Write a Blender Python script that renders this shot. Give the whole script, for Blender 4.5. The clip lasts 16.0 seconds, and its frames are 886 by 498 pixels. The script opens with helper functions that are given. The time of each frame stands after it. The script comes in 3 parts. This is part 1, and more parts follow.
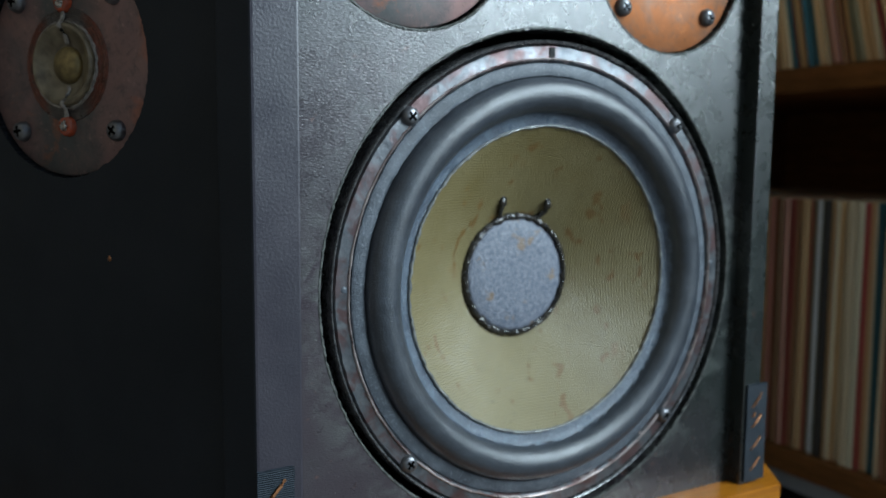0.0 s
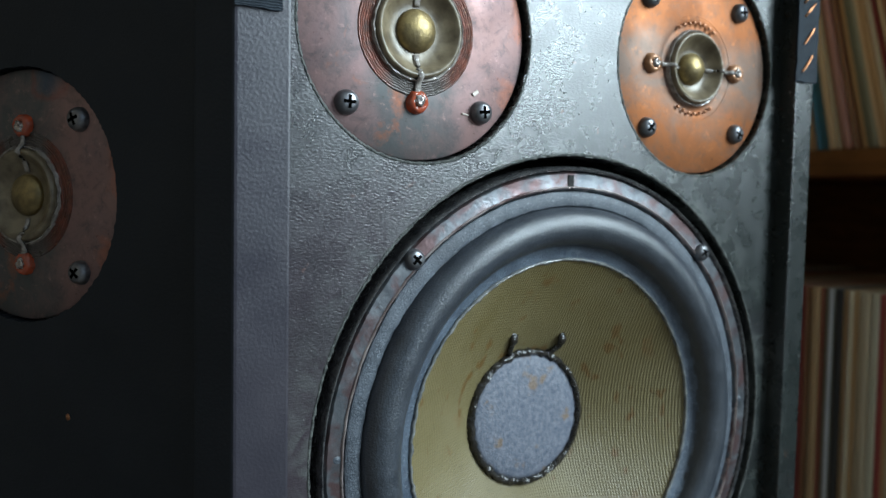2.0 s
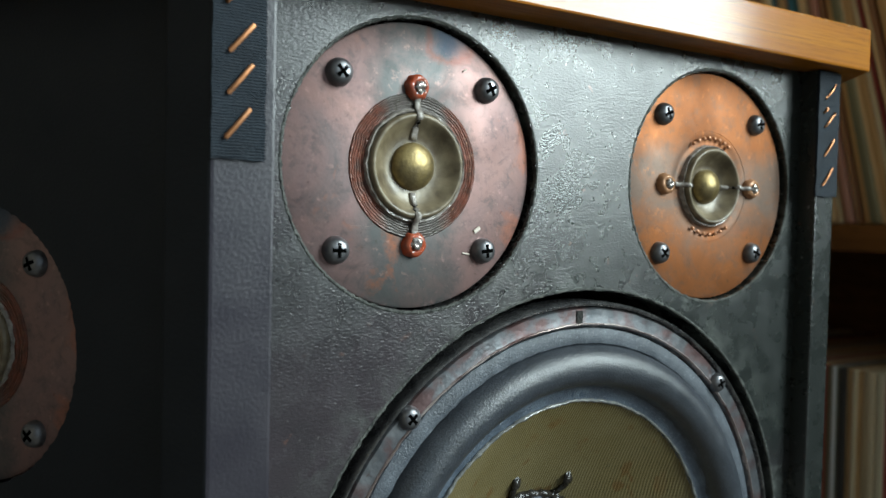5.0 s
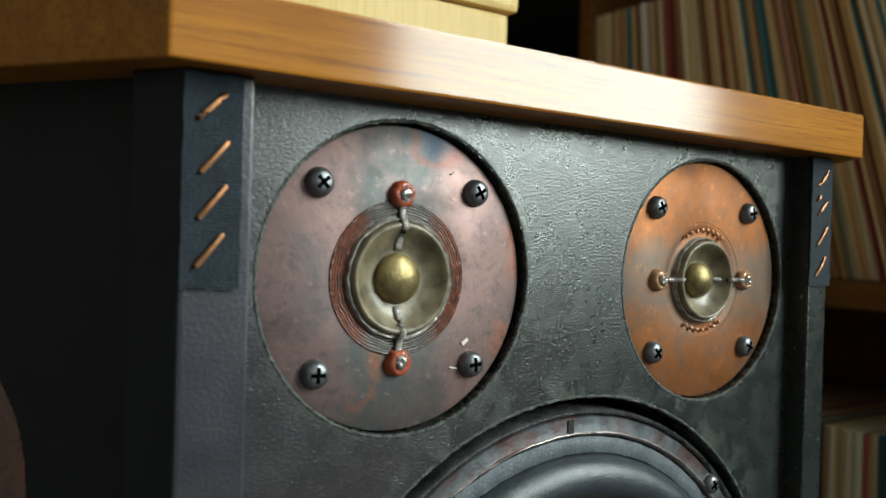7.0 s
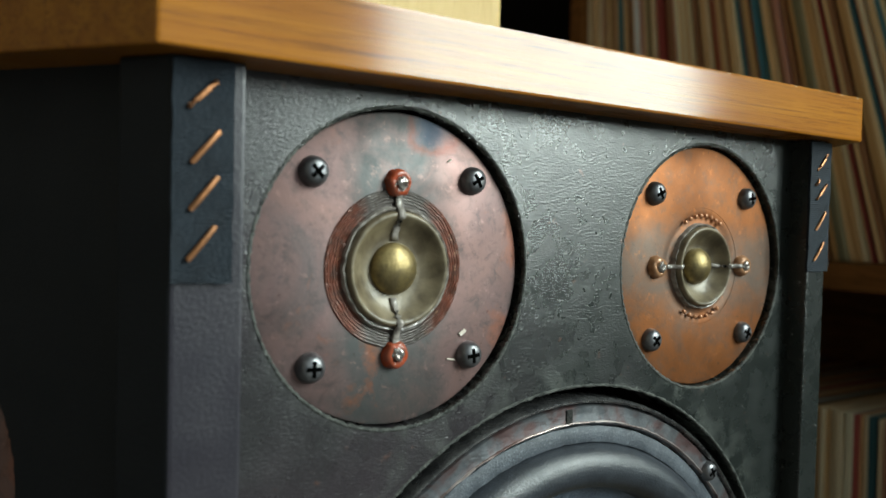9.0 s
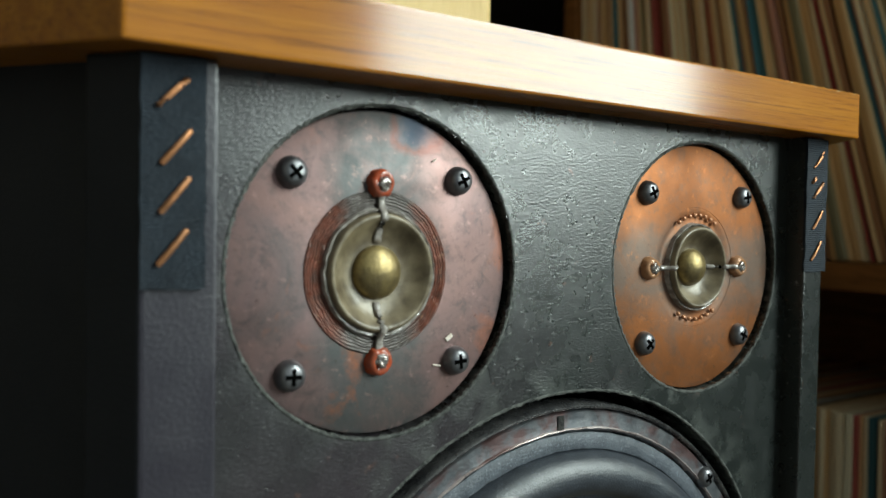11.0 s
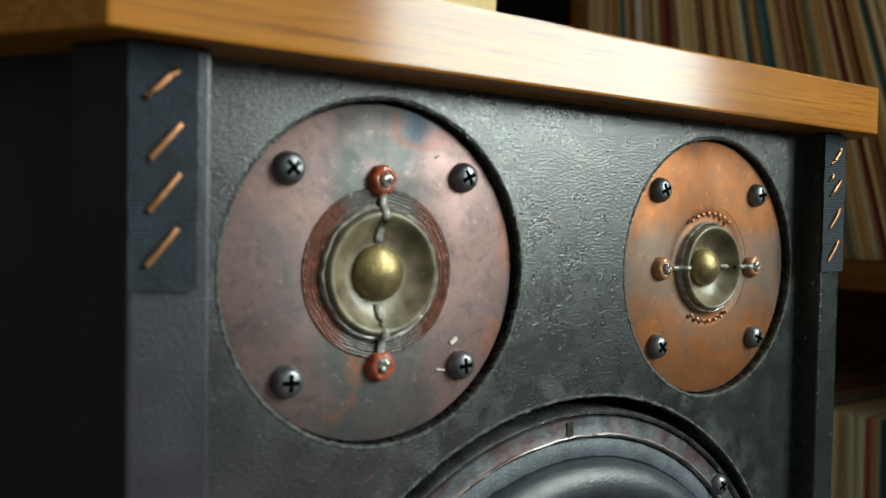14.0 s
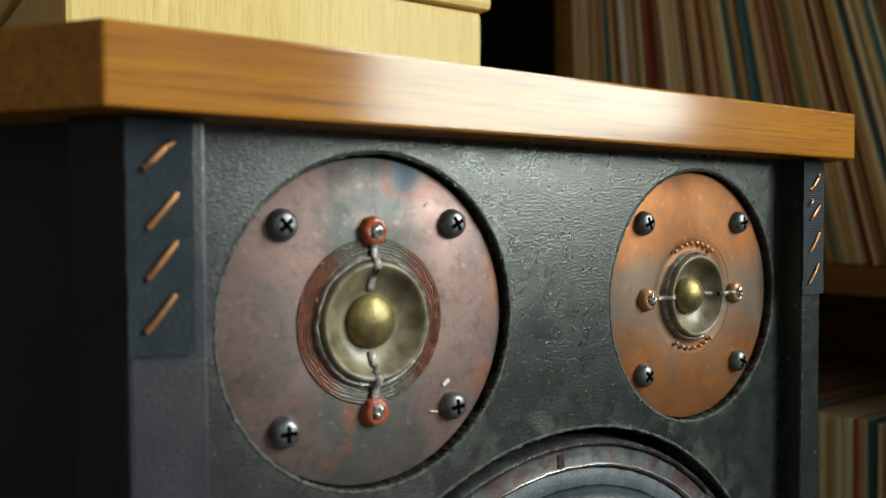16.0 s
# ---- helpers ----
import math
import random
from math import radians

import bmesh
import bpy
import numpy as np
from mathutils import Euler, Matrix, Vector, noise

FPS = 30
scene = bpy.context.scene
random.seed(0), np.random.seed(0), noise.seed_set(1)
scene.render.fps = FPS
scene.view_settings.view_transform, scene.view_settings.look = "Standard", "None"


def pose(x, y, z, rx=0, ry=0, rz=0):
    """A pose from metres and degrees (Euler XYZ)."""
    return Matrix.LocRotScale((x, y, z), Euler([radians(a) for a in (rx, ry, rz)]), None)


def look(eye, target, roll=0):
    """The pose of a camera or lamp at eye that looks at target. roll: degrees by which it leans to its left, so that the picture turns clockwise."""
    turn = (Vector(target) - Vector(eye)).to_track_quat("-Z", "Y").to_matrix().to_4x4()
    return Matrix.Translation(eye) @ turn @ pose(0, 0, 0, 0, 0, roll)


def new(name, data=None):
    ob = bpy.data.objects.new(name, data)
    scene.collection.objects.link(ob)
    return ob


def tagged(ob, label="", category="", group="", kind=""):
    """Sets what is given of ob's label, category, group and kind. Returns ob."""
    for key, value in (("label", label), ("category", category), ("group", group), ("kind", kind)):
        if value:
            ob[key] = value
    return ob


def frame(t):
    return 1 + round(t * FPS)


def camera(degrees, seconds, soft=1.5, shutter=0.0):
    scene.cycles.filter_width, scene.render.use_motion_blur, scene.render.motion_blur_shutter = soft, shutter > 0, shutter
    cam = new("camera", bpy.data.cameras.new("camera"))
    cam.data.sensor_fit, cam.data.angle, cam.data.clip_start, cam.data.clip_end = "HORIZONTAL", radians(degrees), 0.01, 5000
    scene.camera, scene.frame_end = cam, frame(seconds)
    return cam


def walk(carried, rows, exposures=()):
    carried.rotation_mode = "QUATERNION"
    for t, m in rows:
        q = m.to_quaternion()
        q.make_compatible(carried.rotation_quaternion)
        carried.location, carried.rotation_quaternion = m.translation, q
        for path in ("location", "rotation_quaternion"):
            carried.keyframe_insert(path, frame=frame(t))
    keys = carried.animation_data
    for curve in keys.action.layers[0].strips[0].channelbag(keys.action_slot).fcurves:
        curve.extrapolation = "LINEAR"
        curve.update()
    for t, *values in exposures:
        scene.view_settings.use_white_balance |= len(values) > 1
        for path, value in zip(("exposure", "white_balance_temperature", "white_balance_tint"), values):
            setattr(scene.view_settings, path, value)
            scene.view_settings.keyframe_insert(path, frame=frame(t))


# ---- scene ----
cam = camera(56.1, 16.0)
PATH = [
    (0, (-0.182, -0.355, 0.285), (0.795, 1.377, 0.068), 0.5),
    (0.5, (-0.175, -0.343, 0.293), (0.806, 1.388, 0.091), 0.6),
    (1, (-0.171, -0.331, 0.304), (0.831, 1.39, 0.12), 0.7),
    (1.5, (-0.167, -0.321, 0.316), (0.84, 1.4, 0.159), 1.1),
    (2, (-0.166, -0.306, 0.331), (0.844, 1.415, 0.207), 1.1),
    (2.5, (-0.159, -0.297, 0.344), (0.858, 1.422, 0.237), 1.5),
    (3, (-0.154, -0.293, 0.356), (0.863, 1.427, 0.262), 1.6),
    (3.5, (-0.153, -0.289, 0.364), (0.869, 1.428, 0.285), 1.4),
    (4, (-0.154, -0.286, 0.369), (0.878, 1.426, 0.295), 1.2),
    (4.2, (-0.153, -0.284, 0.37), (0.875, 1.43, 0.299), 1.1),
    (6.3, (-0.154, -0.255, 0.403), (0.93, 1.425, 0.365), 1.7),
    (6.5, (-0.152, -0.254, 0.407), (0.938, 1.423, 0.374), 1.6),
    (7, (-0.149, -0.249, 0.413), (0.962, 1.414, 0.398), 1.7),
    (7.5, (-0.152, -0.246, 0.412), (0.936, 1.432, 0.392), 1.8),
    (8, (-0.153, -0.243, 0.413), (0.955, 1.421, 0.366), 1.9),
    (8.5, (-0.152, -0.244, 0.414), (0.959, 1.418, 0.351), 2.0),
    (9, (-0.148, -0.242, 0.416), (0.986, 1.404, 0.355), 1.4),
    (9.2, (-0.146, -0.239, 0.418), (0.998, 1.4, 0.347), 1.4),
    (11.5, (-0.138, -0.236, 0.415), (0.999, 1.409, 0.361), 0.9),
    (12, (-0.137, -0.234, 0.414), (1.0, 1.41, 0.353), 0.9),
    (12.5, (-0.137, -0.231, 0.413), (0.995, 1.417, 0.355), 0.9),
    (13, (-0.135, -0.228, 0.414), (1.0, 1.417, 0.356), 1.0),
    (13.5, (-0.133, -0.228, 0.415), (1.0, 1.419, 0.36), 1.0),
    (14, (-0.132, -0.227, 0.416), (0.996, 1.423, 0.356), 1.0),
    (14.5, (-0.129, -0.229, 0.418), (1.001, 1.42, 0.354), 0.8),
    (15, (-0.129, -0.231, 0.416), (1.007, 1.414, 0.349), 0.7),
    (15.5, (-0.131, -0.231, 0.421), (1.006, 1.414, 0.361), 0.4),
    (16, (-0.136, -0.233, 0.433), (1.011, 1.404, 0.364), -0.3),
]
walk(cam, [(t, look(eye, target, roll)) for t, eye, target, roll in PATH],
     [(0.0, 0.18, 5650.0, 10.0), (4.0, 0.12, 5950.0, 9.0), (7.0, -0.08, 6500.0, 6.0), (13.0, -0.12, 6500.0, 6.0), (16.0, -0.12, 6850.0, 6.0)])

cam.data.dof.use_dof, cam.data.dof.focus_distance, cam.data.dof.aperture_fstop = True, 0.34, 9.5

# ---- world and light ----
world = bpy.data.worlds.new("world")
scene.world = world
world.use_nodes = True
wn = world.node_tree
sky = wn.nodes.new("ShaderNodeTexSky")
sky.sky_type, sky.sun_disc = "NISHITA", False
sky.sun_elevation, sky.sun_rotation = radians(38), radians(120)
wn.nodes["Background"].inputs["Strength"].default_value = 0.08
wn.links.new(sky.outputs["Color"], wn.nodes["Background"].inputs["Color"])

WIN_Y0, WIN_Y1, WIN_Z0, WIN_Z1, WALL_X = -1.80, -0.72, 0.58, 1.95, 1.0
lamp = bpy.data.lights.new("window_daylight", "AREA")
lamp.shape, lamp.size, lamp.size_y = "RECTANGLE", WIN_Y1 - WIN_Y0, WIN_Z1 - WIN_Z0
lamp.energy, lamp.color = 104.0, (0.87, 0.98, 0.94)
new("window_daylight", lamp).matrix_world = look((WALL_X + 0.03, (WIN_Y0 + WIN_Y1) / 2, (WIN_Z0 + WIN_Z1) / 2),
                                                (0.0, (WIN_Y0 + WIN_Y1) / 2, (WIN_Z0 + WIN_Z1) / 2))


# ---- materials ----
class Nodes:
    """A small builder for node materials in object space (metres)."""

    def __init__(self, name):
        self.mat = bpy.data.materials.new(name)
        self.mat.use_nodes = True
        self.t = self.mat.node_tree
        self.b = self.t.nodes["Principled BSDF"]
        self.coord = self.t.nodes.new("ShaderNodeTexCoord").outputs["Object"]

    def node(self, kind, **sockets):
        n = self.t.nodes.new(kind)
        for k, v in sockets.items():
            self.put(n.inputs[k.replace("_", " ")], v)
        return n

    def put(self, socket, v):
        if isinstance(v, bpy.types.NodeSocket):
            self.t.links.new(v, socket)
        else:
            socket.default_value = v

    def space(self, scale=(1, 1, 1), turn=(0, 0, 0)):
        n = self.node("ShaderNodeMapping", Vector=self.coord, Scale=scale)
        n.inputs["Rotation"].default_value = turn
        return n.outputs["Vector"]

    def noise(self, scale, detail=3, rough=0.55, vec=None, dist=0.0):
        return self.node("ShaderNodeTexNoise", Vector=vec or self.coord, Scale=scale, Detail=detail, Roughness=rough, Distortion=dist).outputs["Fac"]

    def ramp(self, fac, lo, hi, a=0.0, b=1.0):
        n = self.node("ShaderNodeMapRange", Value=fac)
        for i, v in zip((1, 2, 3, 4), (lo, hi, a, b)):
            n.inputs[i].default_value = v
        return n.outputs[0]

    def mix(self, fac, a, b, mode="MIX"):
        n = self.t.nodes.new("ShaderNodeMix")
        n.data_type, n.blend_type = "RGBA", mode
        self.put(n.inputs[0], fac)
        for i, v in ((6, a), (7, b)):
            self.put(n.inputs[i], (*v, 1) if isinstance(v, tuple) else v)
        return n.outputs[2]

    def math(self, op, a, b=0.0):
        n = self.t.nodes.new("ShaderNodeMath")
        n.operation = op
        self.put(n.inputs[0], a)
        self.put(n.inputs[1], b)
        return n.outputs[0]

    def bump(self, height, strength, distance, normal=None):
        n = self.node("ShaderNodeBump", Height=height, Strength=strength, Distance=distance)
        if normal:
            self.put(n.inputs["Normal"], normal)
        return n.outputs["Normal"]

    def done(self, color, rough, metal=0.0, normal=None, coat=0.0, coat_rough=0.2, spec=0.5):
        self.put(self.b.inputs["Base Color"], (*color, 1) if isinstance(color, tuple) else color)
        self.put(self.b.inputs["Roughness"], rough)
        self.put(self.b.inputs["Metallic"], metal)
        self.put(self.b.inputs["Specular IOR Level"], spec)
        self.put(self.b.inputs["Coat Weight"], coat)
        self.put(self.b.inputs["Coat Roughness"], coat_rough)
        if normal:
            self.put(self.b.inputs["Normal"], normal)
        return self.mat


def simple(name, a, b, scale, rough=0.5, metal=0.0, bump=0.2, bump_scale=800.0, depth=0.0003, spec=0.5, coat=0.0):
    m = Nodes(name)
    c = m.mix(m.ramp(m.noise(scale, 4), 0.35, 0.65), a, b)
    r = m.ramp(m.noise(scale * 2.3, 3), 0.3, 0.7, rough - 0.08, rough + 0.08)
    return m.done(c, r, metal, m.bump(m.noise(bump_scale, 3), bump, depth), coat, 0.15, spec)


def painted_board():
    m = Nodes("black_pebbled_board")
    # green-grey paint, lighter and purplish brown towards the near, lower corner
    at = m.node("ShaderNodeSeparateXYZ", Vector=m.coord)
    worn = m.math("ADD", m.math("MULTIPLY", at.outputs["X"], -3.2), m.math("MULTIPLY", at.outputs["Z"], -2.2))
    worn = m.math("ADD", worn, m.math("MULTIPLY", m.noise(11, 5, 0.6, None, 0.6), 1.5))
    c = m.mix(m.ramp(worn, -0.45, 0.35), (0.0125, 0.0160, 0.0150), (0.0330, 0.0250, 0.0310))
    c = m.mix(m.ramp(m.noise(16, 6, 0.7, None, 0.5), 0.54, 0.72, 0, 0.22), c, (0.060, 0.066, 0.064))
    c = m.mix(m.ramp(m.noise(30, 5, 0.7, None, 1.2), 0.60, 0.72, 0, 0.35), c, (0.010, 0.009, 0.009))
    # dust rubbed in round the driver cut-outs
    for x, z, r0, r1, k in ((0.0857, 0.2198, 0.132, 0.150, 0.5), (0.0024, 0.400, 0.0545, 0.0595, 0.5), (0.1642, 0.3995, 0.0545, 0.0590, 0.5)):
        d = m.node("ShaderNodeVectorMath", Vector=m.coord)
        d.operation = "DISTANCE"
        d.inputs[1].default_value = (x, 0.0, z)
        near = m.ramp(d.outputs["Value"], r0, r1, 1.0, 0.0)
        c = m.mix(m.math("MULTIPLY", near, m.ramp(m.noise(60, 6, 0.7, None, 0.8), 0.46, 0.62, 0.0, k)), c, (0.11, 0.12, 0.11))
    c = m.mix(m.ramp(m.noise(420, 2), 0.70, 0.76), c, (0.22, 0.22, 0.21))
    c = m.mix(m.ramp(m.noise(150, 4, 0.6), 0.66, 0.72, 0, 0.5), c, (0.14, 0.07, 0.05))
    r = m.ramp(m.noise(13, 6, 0.65, None, 0.4), 0.3, 0.7, 0.20, 0.31)
    r = m.math("ADD", r, m.ramp(m.noise(90, 4, 0.6), 0.4, 0.7, 0.0, 0.10))
    n = m.bump(m.noise(1500, 2, 0.5), 0.18, 0.0005)
    pebble = m.noise(1.0, 2, 0.5, m.space((560, 560, 1300)))
    n = m.bump(pebble, 0.30, 0.0006, n)
    n = m.bump(m.ramp(m.noise(340, 2, 0.4), 0.64, 0.74), 0.09, 0.0004, n)
    n = m.bump(m.noise(60, 4, 0.6), 0.05, 0.002, n)
    return m.done(c, r, 0.0, n, spec=0.78)


def wood(name, a, b, dark, grain=(1, 14, 14), rough=0.3, coat=0.35):
    m = Nodes(name)
    v = m.space(grain)
    c = m.mix(m.ramp(m.noise(9, 5, 0.6, v, 0.8), 0.3, 0.7), a, b)
    c = m.mix(m.ramp(m.noise(48, 5, 0.75, v, 0.4), 0.50, 0.68, 0, 0.8), c, dark)
    c = m.mix(m.ramp(m.noise(12, 3), 0.4, 0.8, 0, 0.35), c, dark)
    n = m.bump(m.noise(70, 4, 0.7, v), 0.35, 0.0005)
    return m.done(c, m.ramp(m.noise(40, 3), 0.3, 0.7, rough - 0.06, rough + 0.1), 0.0, n, coat, 0.13, 0.06)


def copper(name, a, b, patina, blotch, scratch=0.5, rough=0.30, seed=0.0, band="X"):
    m = Nodes(name)
    v = m.node("ShaderNodeMapping", Vector=m.coord)
    v.inputs["Location"].default_value = (seed, seed, seed)
    v = v.outputs["Vector"]
    c = m.mix(m.ramp(m.noise(24, 6, 0.6, v, 0.6), 0.32, 0.68), a, b)
    # the grey tarnish lies in a band along the two terminals
    axis = m.node("ShaderNodeSeparateXYZ", Vector=m.coord).outputs[band]
    wide = m.ramp(m.math("ABSOLUTE", m.math("ADD", axis, m.math("MULTIPLY", m.math("SUBTRACT", m.noise(30, 5, 0.6, v), 0.5), 0.03))), 0.012, 0.024, 1.0, 0.0)
    c = m.mix(m.math("MULTIPLY", wide, m.ramp(m.noise(55, 6, 0.7, v, 0.9), 0.30, 0.55, 0.35, blotch)), c, patina)
    c = m.mix(m.ramp(m.noise(21, 7, 0.68, v, 0.9), 0.52, 0.68, 0, blotch * 0.6), c, patina)
    c = m.mix(m.ramp(m.noise(70, 6, 0.7, v, 1.2), 0.57, 0.74, 0, 0.6), c, tuple(x * 0.55 for x in patina))
    c = m.mix(m.ramp(m.noise(33, 5, 0.65, v, 0.5), 0.60, 0.72, 0, 0.6), c, (0.42, 0.13, 0.05))
    c = m.mix(m.ramp(m.noise(480, 3, 0.6, v), 0.67, 0.74, 0, 0.6), c, (0.06, 0.04, 0.03))
    c = m.mix(m.ramp(m.noise(190, 5, 0.75, v, 0.4), 0.50, 0.66, 0, 0.45), c, tuple(x * 0.7 for x in patina))
    c = m.mix(m.ramp(m.noise(260, 4, 0.7, v), 0.60, 0.72, 0, 0.4), c, tuple(min(1.0, x * 1.9) for x in a))
    s = m.space((14, 14, 900), (0, 0.6, 0))
    c = m.mix(m.ramp(m.noise(4, 2, 0.5, s), 0.74, 0.78, 0, scratch), c, (0.6, 0.48, 0.42))
    if band == "X":
        d = m.node("ShaderNodeVectorMath", Vector=m.coord)
        d.operation = "DISTANCE"
        d.inputs[1].default_value = (0.014, 0.003, 0.0500)
        heat = m.math("ADD", d.outputs["Value"], m.math("MULTIPLY", m.math("SUBTRACT", m.noise(70, 5, 0.6), 0.5), 0.02))
        c = m.mix(m.ramp(heat, 0.002, 0.009, 0.5, 0.0), c, (0.05, 0.08, 0.14))
        d2 = m.ramp(m.math("ABSOLUTE", m.math("SUBTRACT", heat, 0.0095)), 0.0, 0.003, 0.35, 0.0)
        c = m.mix(d2, c, (0.24, 0.06, 0.035))
    r = m.ramp(m.noise(45, 6, 0.65, v), 0.3, 0.7, rough, rough + 0.22)
    n = m.bump(m.noise(900, 3), 0.22, 0.0002)
    return m.done(c, r, 0.7, m.bump(m.noise(35, 4), 0.10, 0.002, n))


def cone_cloth():
    m = Nodes("tan_woven_cone")
    wa = m.node("ShaderNodeTexWave", Vector=m.coord, Scale=225.0, Distortion=1.0, Detail=1.0)
    wa.bands_direction = "X"
    wb = m.node("ShaderNodeTexWave", Vector=m.coord, Scale=215.0, Distortion=1.0, Detail=1.0)
    wb.bands_direction = "Z"
    h = m.math("ADD", m.math("MULTIPLY", wa.outputs["Fac"], 1.3), m.math("MULTIPLY", wb.outputs["Fac"], 0.4))
    c = m.mix(m.ramp(m.noise(20, 4), 0.3, 0.7), (0.156, 0.121, 0.044), (0.212, 0.176, 0.085))
    c = m.mix(m.ramp(h, 0.1, 1.4, 0.50, 0.0), c, (0.075, 0.062, 0.028))
    stretch = m.space((1.0, 1.0, 0.6))
    c = m.mix(m.ramp(m.noise(120, 3, 0.5, stretch), 0.625, 0.68, 0, 0.8), c, (0.125, 0.066, 0.014))
    c = m.mix(m.ramp(m.noise(55, 3, 0.5, stretch), 0.66, 0.72, 0, 0.6), c, (0.150, 0.088, 0.028))
    c = m.mix(m.ramp(m.noise(300, 3, 0.6), 0.62, 0.72, 0, 0.5), c, (0.07, 0.055, 0.025))
    n = m.bump(h, 0.5, 0.0005)
    return m.done(c, m.ramp(m.noise(60, 4), 0.3, 0.7, 0.36, 0.50), 0.0, n, spec=0.55)


def felt():
    m = Nodes("grey_dust_cap_felt")
    c = m.mix(m.ramp(m.noise(420, 4, 0.7), 0.35, 0.65), (0.085, 0.10, 0.14), (0.19, 0.20, 0.235))
    c = m.mix(m.ramp(m.noise(130, 3, 0.5), 0.60, 0.70, 0, 0.65), c, (0.20, 0.12, 0.05))
    c = m.mix(m.ramp(m.noise(1100, 2), 0.66, 0.74, 0, 0.7), c, (0.36, 0.36, 0.37))
    return m.done(c, 0.5, 0.0, m.bump(m.noise(900, 3), 0.6, 0.0007))


def rusty_groove():
    m = Nodes("rust_red_groove")
    across = m.math("ABSOLUTE", m.node("ShaderNodeSeparateXYZ", Vector=m.coord).outputs["X"])
    across = m.math("ADD", across, m.math("MULTIPLY", m.math("SUBTRACT", m.noise(120, 4, 0.6), 0.5), 0.010))
    rust = m.mix(m.ramp(m.noise(260, 5, 0.7), 0.35, 0.65), (0.20, 0.055, 0.030), (0.070, 0.028, 0.018))
    rust = m.mix(m.ramp(m.noise(420, 3, 0.6), 0.62, 0.70, 0, 0.7), rust, (0.42, 0.22, 0.12))
    bare = m.mix(m.ramp(m.noise(200, 5, 0.7), 0.35, 0.65), (0.115, 0.100, 0.090), (0.060, 0.050, 0.045))
    c = m.mix(m.ramp(across, 0.011, 0.016), bare, rust)
    # fine strands wound round the groove
    out = m.node("ShaderNodeVectorMath", Vector=m.coord)
    out.operation = "LENGTH"
    strand = m.math("SINE", m.math("ADD", m.math("MULTIPLY", out.outputs["Value"], 6500.0), m.math("MULTIPLY", m.noise(160, 5), 16.0)))
    c = m.mix(m.ramp(strand, -0.6, 1.0, 0.30, 0.0), c, (0.022, 0.012, 0.010))
    n = m.bump(strand, 0.45, 0.0005, m.bump(m.noise(420, 4, 0.65), 0.4, 0.0010))
    return m.done(c, m.ramp(m.noise(200, 3), 0.3, 0.7, 0.24, 0.5), 0.2, n)


def rusted_steel():
    m = Nodes("dull_rusted_steel")
    c = m.mix(m.ramp(m.noise(130, 5, 0.7), 0.35, 0.65), (0.075, 0.082, 0.092), (0.15, 0.155, 0.165))
    c = m.mix(m.ramp(m.noise(55, 5, 0.65, None, 0.6), 0.46, 0.58, 0, 0.85), c, (0.10, 0.052, 0.050))
    c = m.mix(m.ramp(m.noise(240, 5, 0.7), 0.60, 0.70, 0, 0.8), c, (0.06, 0.03, 0.025))
    n = m.bump(m.noise(320, 4, 0.6), 0.3, 0.0008)
    return m.done(c, m.ramp(m.noise(90, 4), 0.3, 0.7, 0.28, 0.55), 0.6, n)


def webbing():
    m = Nodes("black_webbing_tape")
    rib = m.node("ShaderNodeTexWave", Vector=m.coord, Scale=330.0, Distortion=2.5, Detail=2.0)
    rib.bands_direction = "Z"
    c = m.mix(m.ramp(m.noise(90, 4), 0.35, 0.65), (0.006, 0.010, 0.016), (0.012, 0.019, 0.028))
    c = m.mix(m.ramp(rib.outputs["Fac"], 0.5, 1.0, 0, 0.5), c, (0.022, 0.032, 0.044))
    n = m.bump(m.noise(900, 3), 0.5, 0.0006, m.bump(rib.outputs["Fac"], 0.6, 0.0006))
    return m.done(c, 0.66, 0.0, n, spec=0.3)


def speckled(name, a, b, speck, rough, spec, bump):
    """Doped cloth or rubber with dust caught in its grain."""
    m = Nodes(name)
    c = m.mix(m.ramp(m.noise(110, 4), 0.35, 0.65), a, b)
    c = m.mix(m.ramp(m.noise(700, 3, 0.6), 0.56, 0.70, 0, 0.55), c, speck)
    c = m.mix(m.ramp(m.noise(1500, 2, 0.5), 0.64, 0.72, 0, 0.6), c, tuple(min(1.0, x * 1.7) for x in speck))
    n = m.bump(m.noise(1100, 3, 0.6), bump, 0.0007)
    return m.done(c, m.ramp(m.noise(60, 4), 0.3, 0.7, rough - 0.06, rough + 0.10), 0.0, n, spec=spec)


def sleeve(name, a, b):
    m = Nodes(name)
    rnd = m.t.nodes.new("ShaderNodeObjectInfo").outputs["Random"]
    c = m.mix(rnd, a, b)
    v = m.space((60, 60, 1.2))
    c = m.mix(m.ramp(m.noise(5, 4, 0.6, v), 0.45, 0.75, 0, 0.22), c, (0.20, 0.13, 0.07))
    c = m.mix(m.ramp(m.noise(40, 5, 0.7), 0.60, 0.74, 0, 0.25), c, (0.46, 0.36, 0.22))
    return m.done(c, 0.6, 0.0, m.bump(m.noise(300, 3), 0.2, 0.0006))


